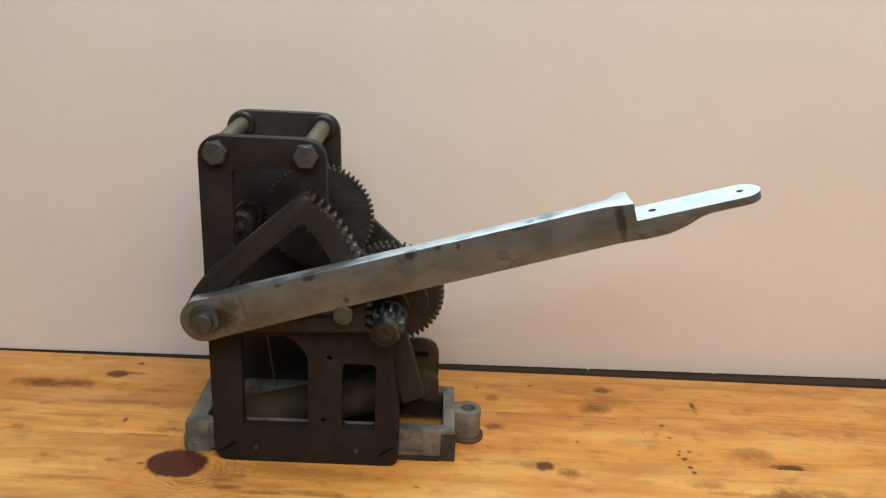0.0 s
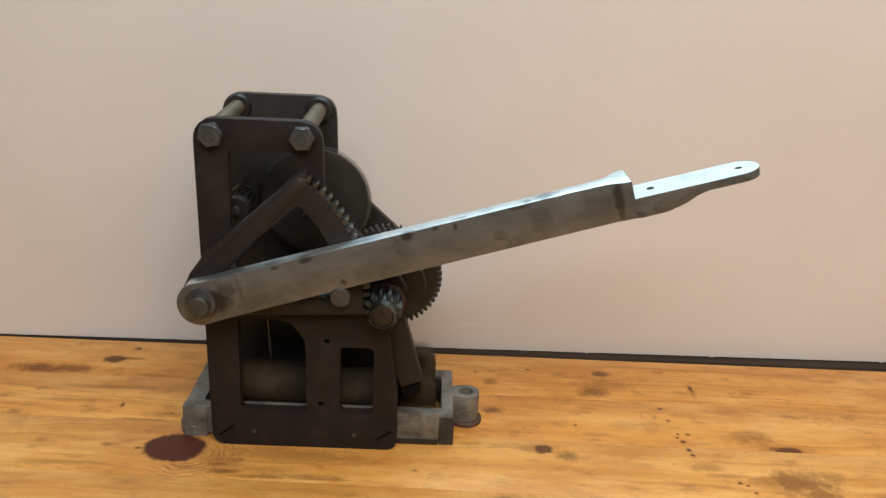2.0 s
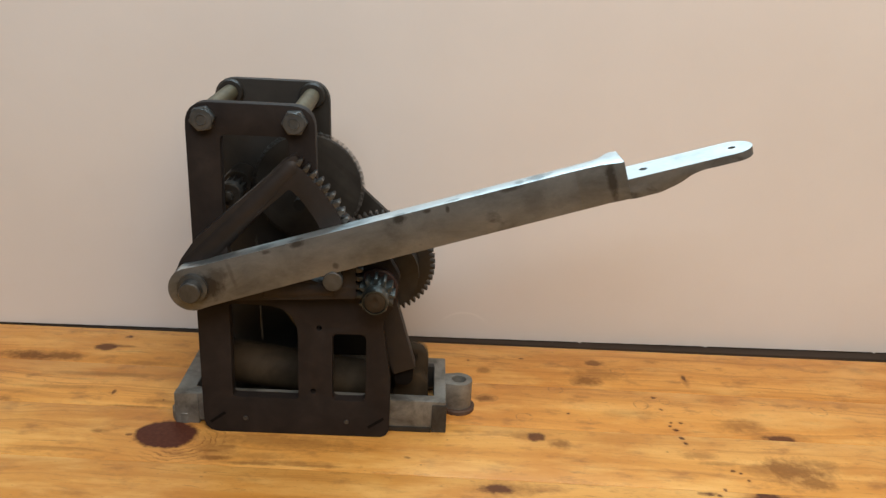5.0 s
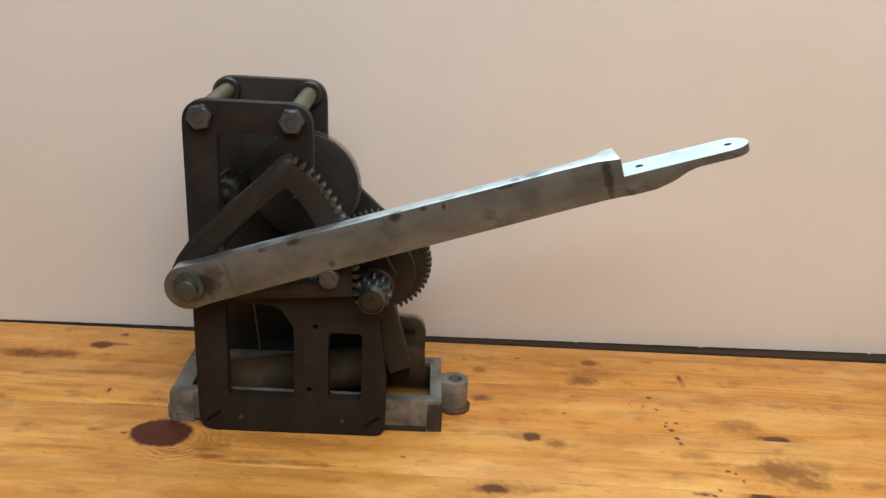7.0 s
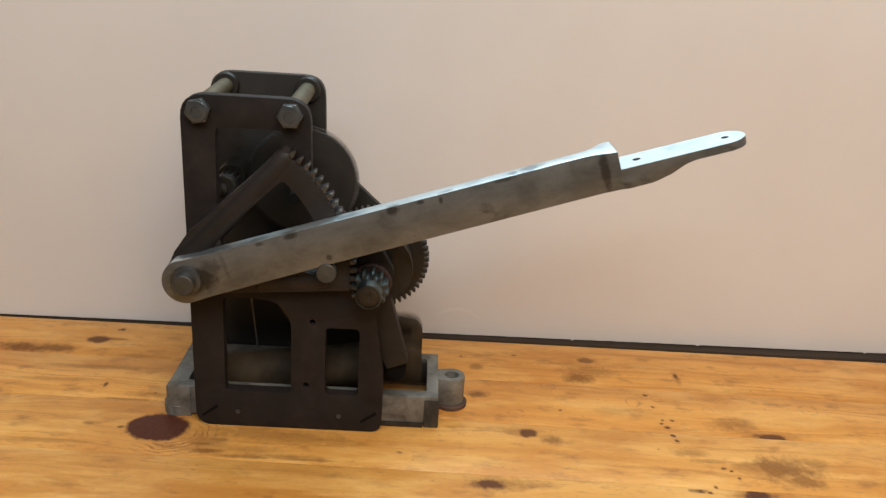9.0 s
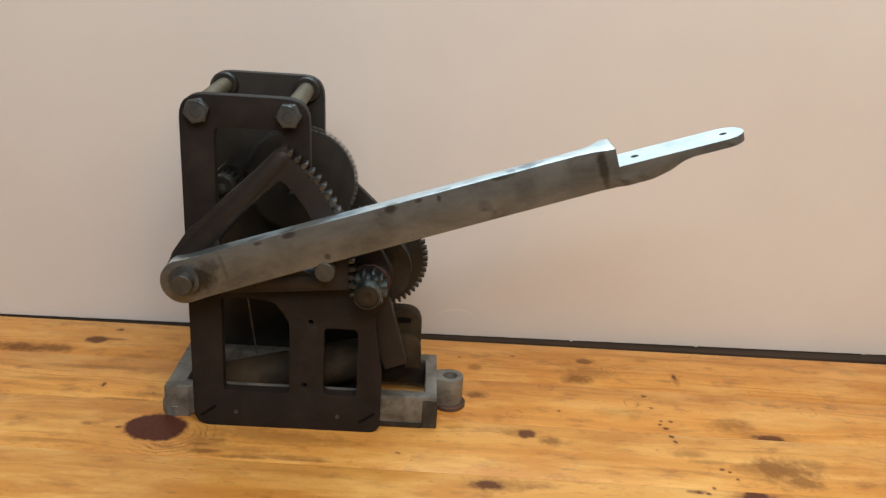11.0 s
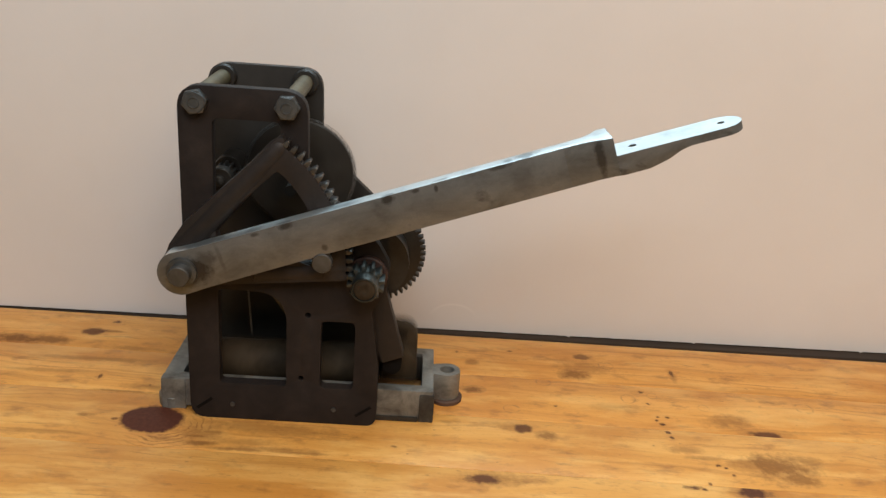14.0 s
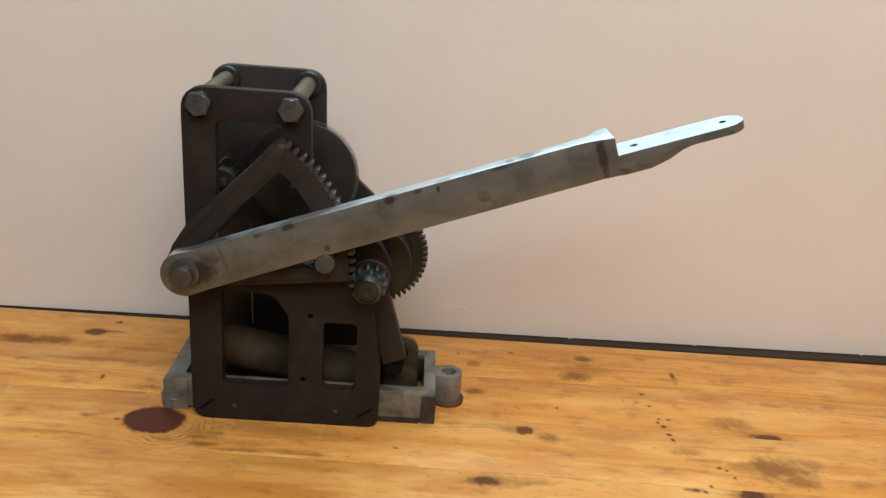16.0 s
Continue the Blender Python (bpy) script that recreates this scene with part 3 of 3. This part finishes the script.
def arm_mesh():
    bar = arc(-0.0022, -0.0012, 0.0174, 96, 264, 16) + [(0.012, -0.0176), (0.100, -0.0165), (0.316, -0.0163), (0.3304, -0.0158), (0.3304, 0.0120), (0.320, 0.0130), (0.300, 0.0140), (0.200, 0.0144), (0.110, 0.0149), (0.014, 0.0151)]
    b = slab(bar, -0.030, -0.0155, (), 0.0003)
    # head: the bar widens to both sides before the step
    head = bmesh.new()
    prof = [(0.290, -0.0298, -0.0156, 0.0138), (0.303, -0.0303, -0.0150, 0.0140), (0.310, -0.0305, -0.0140, 0.0138), (0.3145, -0.0308, -0.0118, 0.0136), (0.3185, -0.0314, -0.0078, 0.0133), (0.3220, -0.0320, -0.0028, 0.0130), (0.3245, -0.0323, -0.0008, 0.0127), (0.3306, -0.0324, -0.0004, 0.0121)]
    low, high = [], []
    for u, ya, yb, vt in prof:
        low.append((head.verts.new((u, ya, -0.0160)), head.verts.new((u, yb, -0.0160))))
        high.append((head.verts.new((u, ya, vt)), head.verts.new((u, yb, vt))))
    for i in range(len(prof) - 1):
        head.faces.new((high[i][0], high[i + 1][0], high[i + 1][1], high[i][1]))
        head.faces.new((low[i][0], low[i][1], low[i + 1][1], low[i + 1][0]))
        head.faces.new((low[i][1], high[i][1], high[i + 1][1], low[i + 1][1]))
        head.faces.new((low[i][0], low[i + 1][0], high[i + 1][0], high[i][0]))
    for i in (0, -1):
        head.faces.new((low[i][0], low[i][1], high[i][1], high[i][0]))
    merge(b, finish(head, 0.0003))
    # flat tongue with two holes and a round end, drooping slightly
    tongue = [(0.324, -0.0318), (0.4080, -0.0318)] + arc(0.4085, -0.0161, 0.0157, -85, 85, 16) + [(0.324, -0.0004)]
    t = slab(tongue, -0.0078, -0.0016, [ring(0.3452, -0.0158, 0.0030, 20), ring(0.4100, -0.0158, 0.0028, 20)], 0)
    bmesh.ops.transform(t, matrix=Matrix(((1, 0, 0, 0), (0, 0, 1, 0), (0, 1, 0, 0), (0, 0, 0, 1))), verts=t.verts)
    bmesh.ops.reverse_faces(t, faces=t.faces)
    for f in t.faces:
        f.smooth = False
    droop = Matrix.Translation((0.3290, 0, 0)) @ Matrix.Rotation(radians(0.8), 4, "Y") @ Matrix.Translation((-0.3290, 0, 0))
    merge(b, t, droop)
    rib = rounded([(0.3240, -0.0076), (0.3240, -0.0158), (0.334, -0.0172), (0.352, -0.0172), (0.366, -0.0142), (0.3760, -0.0100), (0.386, -0.0084), (0.386, -0.0076)], [0, 0.002, 0.008, 0.02, 0.02, 0.02, 0.004, 0], 5)
    merge(b, slab(rib, -0.0316, -0.0030, (), 0.0005))
    return turn_y(b, TILT)


def arm_steel():
    """Dull steel with grease round the pivot, a few dark nicks along the upper edge and painted shade in the head
    fillet.
    """
    n = Nodes("dull_bright_steel")
    v = n.coord.outputs["Object"]
    m = n.tree.nodes.new("ShaderNodeVectorRotate")
    m.rotation_type = "Y_AXIS"
    n.put(m.inputs["Vector"], v)
    m.inputs["Angle"].default_value = radians(TILT)
    sep = n.tree.nodes.new("ShaderNodeSeparateXYZ")
    n.put(sep.inputs[0], m.outputs[0])
    u, w = sep.outputs["X"], sep.outputs["Z"]
    cloud = n.noise(n.mapped(m.outputs[0], scale=(0.7, 1, 1.3)), 34, 6, 0.65, 0.3)
    fine = n.noise(v, 700, 3, 0.6)
    wob = n.math("SUBTRACT", n.noise(v, 160, 4, 0.65), 0.5)
    col = n.ramp(cloud, [(0.30, (0.092, 0.095, 0.092)), (0.50, (0.165, 0.170, 0.167)), (0.70, (0.225, 0.232, 0.230))])
    col = n.mix(n.math("MULTIPLY", fine, 0.35), col, (0.10, 0.103, 0.10))
    dirt_and_shade = n.math("MULTIPLY", n.math("SUBTRACT", n.noise(n.mapped(v, scale=(0.6, 1, 1)), 75, 4, 0.6), 0.62, clamp=True), 4.5, clamp=True)
    # the tall mark at 0.3195 paints the shade of the head's fillet
    for mu, mw, ru, rw, s in ((0.006, -0.002, 0.020, 0.0125, 0.95), (0.018, 0.004, 0.012, 0.007, 0.6), (0.164, 0.0115, 0.0060, 0.0035, 0.9), (0.185, 0.0125, 0.0035, 0.002, 0.8), (0.086, 0.0125, 0.006, 0.003, 0.85), (0.062, 0.0125, 0.004, 0.002, 0.7),
                              (0.200, 0.010, 0.002, 0.003, 0.8), (0.031, 0.002, 0.0022, 0.014, 0.35), (0.108, -0.011, 0.003, 0.003, 0.7), (0.262, 0.0, 0.010, 0.014, 0.25), (0.3195, 0.001, 0.0042, 0.016, 0.8), (0.248, 0.0135, 0.010, 0.003, 0.75)):
        du = n.math("DIVIDE", n.math("SUBTRACT", u, mu), ru)
        dw = n.math("DIVIDE", n.math("SUBTRACT", w, mw), rw)
        d = n.math("SQRT", n.math("ADD", n.math("MULTIPLY", du, du), n.math("MULTIPLY", dw, dw)))
        e = n.math("ADD", d, n.math("MULTIPLY", wob, 1.3))
        dirt_and_shade = n.math("MAXIMUM", dirt_and_shade, n.math("MULTIPLY", n.math("MULTIPLY", n.math("SUBTRACT", 1.05, e), 1.8, clamp=True), s))
    col = n.mix(dirt_and_shade, col, (0.040, 0.036, 0.031))
    n.bump(n.math("ADD", fine, n.math("MULTIPLY", cloud, 1.5)), 0.15, 0.0006)
    return n.done(col, n.math("MULTIPLY_ADD", n.noise(v, 60, 4), 0.12, 0.42), 0.78)


def sheen_steel():
    """Milled upper face with the window's sheen in its pale blue colour: brushed along the bar, with a few dull worn
    patches.
    """
    n = Nodes("milled_steel_with_sheen")
    v = n.coord.outputs["Object"]
    m = n.tree.nodes.new("ShaderNodeVectorRotate")
    m.rotation_type = "Y_AXIS"
    n.put(m.inputs["Vector"], v)
    m.inputs["Angle"].default_value = radians(TILT)
    sep = n.tree.nodes.new("ShaderNodeSeparateXYZ")
    n.put(sep.inputs[0], m.outputs[0])
    u, w = sep.outputs["X"], sep.outputs["Y"]
    brushed = n.noise(n.mapped(m.outputs[0], scale=(60, 900, 900)), 1.0, 3, 0.6)
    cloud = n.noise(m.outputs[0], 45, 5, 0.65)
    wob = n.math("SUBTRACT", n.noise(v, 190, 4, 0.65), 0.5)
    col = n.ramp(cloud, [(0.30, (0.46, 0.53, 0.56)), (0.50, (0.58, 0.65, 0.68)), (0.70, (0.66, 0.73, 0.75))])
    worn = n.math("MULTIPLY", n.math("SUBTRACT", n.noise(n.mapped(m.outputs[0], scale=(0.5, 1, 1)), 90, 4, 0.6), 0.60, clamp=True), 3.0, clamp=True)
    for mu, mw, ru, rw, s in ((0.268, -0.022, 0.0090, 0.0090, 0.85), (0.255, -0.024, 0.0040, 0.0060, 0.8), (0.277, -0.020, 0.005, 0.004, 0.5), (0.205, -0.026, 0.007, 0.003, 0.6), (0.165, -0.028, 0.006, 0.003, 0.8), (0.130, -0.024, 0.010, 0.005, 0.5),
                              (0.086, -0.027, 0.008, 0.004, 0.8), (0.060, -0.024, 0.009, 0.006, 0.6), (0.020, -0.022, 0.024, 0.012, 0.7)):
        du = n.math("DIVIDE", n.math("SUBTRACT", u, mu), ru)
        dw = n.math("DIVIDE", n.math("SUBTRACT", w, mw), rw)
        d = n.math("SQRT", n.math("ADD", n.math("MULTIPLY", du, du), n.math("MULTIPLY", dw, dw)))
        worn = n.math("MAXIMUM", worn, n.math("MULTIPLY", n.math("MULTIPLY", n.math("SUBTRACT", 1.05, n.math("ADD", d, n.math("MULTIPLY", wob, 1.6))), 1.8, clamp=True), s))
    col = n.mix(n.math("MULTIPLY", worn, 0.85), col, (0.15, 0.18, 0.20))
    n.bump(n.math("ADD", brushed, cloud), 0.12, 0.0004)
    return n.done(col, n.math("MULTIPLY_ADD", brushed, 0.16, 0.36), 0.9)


lever = part("lever_arm", arm_mesh(), arm_steel(), machine, "long dull steel lever arm, milled upper face with window sheen in its colour", PIVOT)
# the milled upper faces get a paler, bluer colour for the window's reflection
lever.data.materials.append(sheen_steel())
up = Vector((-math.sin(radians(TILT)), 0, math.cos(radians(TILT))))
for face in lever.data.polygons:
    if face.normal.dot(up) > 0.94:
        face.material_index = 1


R_TIP, R_ROOT, PITCH, FIRST, TEETH = 0.1262, 0.1204, 3.20, -6.2, 18


def sector_mesh():
    last = FIRST + TEETH * PITCH
    teeth = tooth_ring(R_TIP, R_ROOT, TEETH, FIRST, last)
    tip = [(0.0785, 0.0965), (0.0770, 0.0995), (0.0735, 0.0985), (-0.0005, 0.0330), (-0.0125, 0.0165)]
    eye = arc(0, 0, 0.0185, 145, 262, 10)
    hole = arc(0, 0, 0.1035, -1.0, 46, 11) + [(0.0300, 0.0375), (0.0230, 0.0270), (0.0260, 0.0110), (0.0730, 0.0066), (0.0960, -0.0014)]
    return slab(teeth + tip + eye, -0.0145, -0.0040, [rounded(hole, 0.003, 3)], 0.0006)


sector = part("toothed_sector", sector_mesh(), SECTOR, lever, "dark iron toothed sector with worn teeth")
# raised rounded rib along the upper edge of the sector
def rib_mesh(foot, tip, w0, w1, back, depth):
    """A half-round bar on the sector from foot to tip, tapering slightly, with domed ends."""
    b = bmesh.new()
    foot, tip = Vector(foot), Vector(tip)
    along = (tip - foot).normalized()
    across = Vector((-along.y, along.x))
    rings = []
    steps = [-0.06, -0.04] + [i / 10 for i in range(11)] + [1.03, 1.055, 1.07]
    for i, s in enumerate(steps):
        c = foot + (tip - foot) * s
        w = (w0 + (w1 - w0) * s) * (1.0 if 2 <= i < 13 else (0.5, 0.8, 0.90, 0.66, 0.30)[i if i < 2 else i - 11])
        vs = []
        for k in range(13):
            a = math.pi * k / 12
            p = c + across * (w * math.cos(a))
            vs.append(b.verts.new((p.x, back - depth * w * math.sin(a), p.y)))
        rings.append(vs)
    for r0, r1 in zip(rings, rings[1:]):
        for k in range(12):
            b.faces.new((r0[k], r0[k + 1], r1[k + 1], r1[k]))
    b.faces.new(rings[0])
    b.faces.new(rings[-1])
    for r0, r1 in zip(rings, rings[1:]):
        b.faces.new((r0[0], r1[0], r1[12], r0[12]))
    return finish(b)


part("sector_rib", rib_mesh((-0.0062, 0.0080), (0.0735, 0.0905), 0.0098, 0.0076, -0.0095, 0.92), SECTOR, lever, "rounded upper rib of the sector")
part("sector_rib", rib_mesh((0.0500, -0.0070), (0.1020, -0.0062), 0.0100, 0.0084, -0.0090, 0.80), SECTOR, lever, "rounded lower rib of the sector")
tooth_shape = [(-0.0013, -0.0016), (0.0002, -0.0008), (0.0002, 0.0008), (-0.0013, 0.0016), (-0.0048, 0.0021), (-0.0048, -0.0021)]
for i in range(TEETH):
    a = FIRST + (i + 0.5) * PITCH
    b = slab([(x + R_TIP, z) for x, z in tooth_shape], -0.0152, -0.0095, (), 0.0004)
    part("tooth", turn_y(b, a), TOOTH, lever, "worn bright tooth" if i == 0 else "")
part("pivot_pin", turned([(0.004, 0.006), (-0.0295, 0.0062), (-0.0300, 0.0115), (-0.0325, 0.0113), (-0.0328, 0.0082), (-0.0402, 0.0082), (-0.0412, 0.0074), (-0.0412, 0.0005)], 32), BOLT, lever, "worn pivot pin with washer", (-0.0005, 0, -0.0005))
part("stud", turned([(-0.004, 0.0045), (-0.024, 0.0050), (-0.0245, 0.0076), (-0.0305, 0.0076), (-0.0312, 0.0070), (-0.0312, 0.0005)], 28), BOLT, lever, "round grey stud on the sector", (0.1045, 0, 0.0075))

# ---- drive shaft: pinion, drum and slow wheel ----
SHAFT = (0.1405, 0.0, 0.1375)
shaft = part("drive_shaft", turned([(0.0975, 0.0055), (-0.0325, 0.0055), (-0.0335, 0.0046), (-0.0338, 0.0005)], 28), WEIGHT, machine, "drive shaft with worn brown end", SHAFT)
pin = slab(tooth_ring(0.0146, 0.0106, 12), -0.0225, -0.0060, (), 0.0004)
part("pinion", pin, PINION, shaft, "small worn steel pinion")
part("pinion_hub", turned([(-0.0220, 0.0100), (-0.0340, 0.0101), (-0.0352, 0.0096), (-0.0352, 0.0086), (-0.0335, 0.0083), (-0.0335, 0.0040)], 32), PINION, shaft, "steel pinion hub")
part("shaft_end", turned([(-0.0330, 0.0082), (-0.0343, 0.0081), (-0.0347, 0.0075), (-0.0347, 0.0030), (-0.0341, 0.0020), (-0.0341, 0.0004)], 32), WEIGHT, shaft, "brown worn shaft end")
part("bearing_boss", turned([(-0.0068, 0.0105), (-0.0072, 0.0148), (-0.0062, 0.0160), (0.010, 0.0164), (0.020, 0.0165), (0.021, 0.004)], 40), BOSS, machine, "dark reddish bearing boss", (SHAFT[0], 0.0, SHAFT[2]))
part("drum", turned([(0.0235, 0.008), (0.0235, 0.0300), (0.0245, 0.0312), (0.043, 0.0312), (0.044, 0.010)], 56), BLACK, shaft, "dark drum with a bright rim")
part("drum_rim", turned([(0.0225, 0.0295), (0.0222, 0.0318), (0.0262, 0.0320), (0.0265, 0.0295)], 56), WHEELM, shaft, "worn drum rim")
part("slow_wheel", slab(tooth_ring(0.0450, 0.0408, 54), 0.0470, 0.0550, [ring(0, 0, 0.0054, 20)], 0.0003), WHEELM, shaft, "large dark brass-coloured gear wheel")

# ---- fast wheel behind the upper window ----
WHEEL = (0.0780, 0.0, 0.1980)
arbor = part("wheel_arbor", turned([(0.0085, 0.0045), (0.0895, 0.0045)], 24), BLACK, machine, "dark wheel arbor", WHEEL)
part("fast_wheel", slab(tooth_ring(0.0462, 0.0432, 60), 0.0585, 0.0645, [ring(0, 0, 0.0044, 16)], 0.0003), WHEELM, arbor, "thin dark gear wheel")
part("arbor_pinion", slab(tooth_ring(0.0095, 0.0070, 10), 0.0455, 0.0580, [ring(0, 0, 0.0044, 16)], 0.0003), TOOTH, arbor, "small pinion on the arbor")

# ---- rocking weight ----
ROCK = (0.098, 0.046, 0.0320)
weight = part("rocking_weight", turned([(-0.093, 0.004), (-0.093, 0.0160), (-0.091, 0.0176), (-0.088, 0.0182), (-0.030, 0.0184), (-0.029, 0.0180), (-0.024, 0.0180), (-0.023, 0.0184), (0.037, 0.0184), (0.040, 0.0174), (0.042, 0.016), (0.042, 0.004)], 48, "X"), WEIGHT, machine, "brown cylindrical weight rocking about its middle", ROCK)


def bracket_mesh():
    """An upright plate with a rounded outer shoulder and a pad on its front that is round at the top."""
    b = slab(rounded([(-0.0200, -0.0250), (0.0135, -0.0250), (0.0135, 0.0246), (-0.0200, 0.0246)], [0.002, 0.002, 0.0200, 0.010], 10), -0.007, 0.008, (), 0.0016)
    return b


LIFT = (0.1700, 0.048, 0.0700)
bracket = part("end_bracket", bracket_mesh(), WEIGHT, machine, "rounded brown end bracket with a slot", LIFT)
part("slot", slab(rounded([(-0.0090, 0.0130), (0.0045, 0.0130), (0.0045, 0.0180), (-0.0090, 0.0180)], 0.0022), -0.0074, -0.003, (), 0), HOLE, bracket, "dark slot in the bracket")
part("bracket_pad", slab([(-0.0170, -0.0250), (0.0142, -0.0250)] + arc(-0.0011, -0.0100, 0.0153, 0, 150, 14), -0.0170, -0.0070, (), 0.0015), WEIGHT, bracket, "round-topped pad on the bracket")
part("link_wire", turned([(-0.052, 0.0008), (0.040, 0.0008)], 10, "Z"), BOLT, machine, "thin steel link wire", (0.035, 0.046, 0.108))
wire = [o for o in machine.children if o.name == "link_wire"][0]

# ---- what moves ----
RIGHT_HIGH = [-0.02, 0.42, 0.90, 1.38, 1.87, 2.33, 2.82, 3.27, 3.75, 4.22, 4.69, 5.16, 5.63, 6.10, 6.58, 7.08, 7.54, 8.05, 8.61, 9.09, 9.57,
              10.05, 10.53, 11.01, 11.50, 11.98, 12.46, 12.93, 13.40, 13.88, 14.36, 14.85, 15.33, 15.81, 16.29]
SWING = 13.35


def beat(t):
    """Whole beats since the first one, with the part of the running beat."""
    for k, (a, b) in enumerate(zip(RIGHT_HIGH, RIGHT_HIGH[1:])):
        if a <= t <= b:
            return k + (t - a) / (b - a)
    return 0.0


def about_y(place, degrees):
    """Counter-clockwise as seen by the camera."""
    return Matrix.Translation(place) @ Matrix.Rotation(radians(-degrees), 4, "Y")


def motions():
    times = [i / 30 for i in range(0, 481)]
    rock, fast, link, lift_rows = [], [], [], []
    for t in times:
        s = beat(t)
        c = math.cos(2 * math.pi * s)
        c = c * (1.22 - 0.22 * c * c)
        x, y, z = ROCK
        rock.append((t, about_y((x, y, z + 0.0005 + 0.0025 * c), 1.15 + SWING * c)))
        x, y, z = LIFT
        lift_rows.append((t, Matrix.Translation((x, y, z + 0.019 * (c - 1.0)))))
        half = 2 * beat(max(t - 0.04, RIGHT_HIGH[0]))
        step = half - 0.97 * math.sin(2 * math.pi * half) / (2 * math.pi)
        fast.append((t, about_y(WHEEL, 84.0 * step)))
        lift = -0.0130 * c
        link.append((t, about_y((0.0368 - 0.0018 * c, 0.046, 0.108 + lift), 4.0 + 3.5 * c)))
    walk(weight, rock)
    walk(bracket, lift_rows)
    walk(arbor, fast)
    walk(wire, link)
    slow = [i * 0.5 for i in range(33)]
    walk(lever, [(t, about_y(PIVOT, 0.230 * t)) for t in slow])
    walk(shaft, [(t, about_y(SHAFT, -0.230 * 11.2 * t)) for t in slow])


motions()
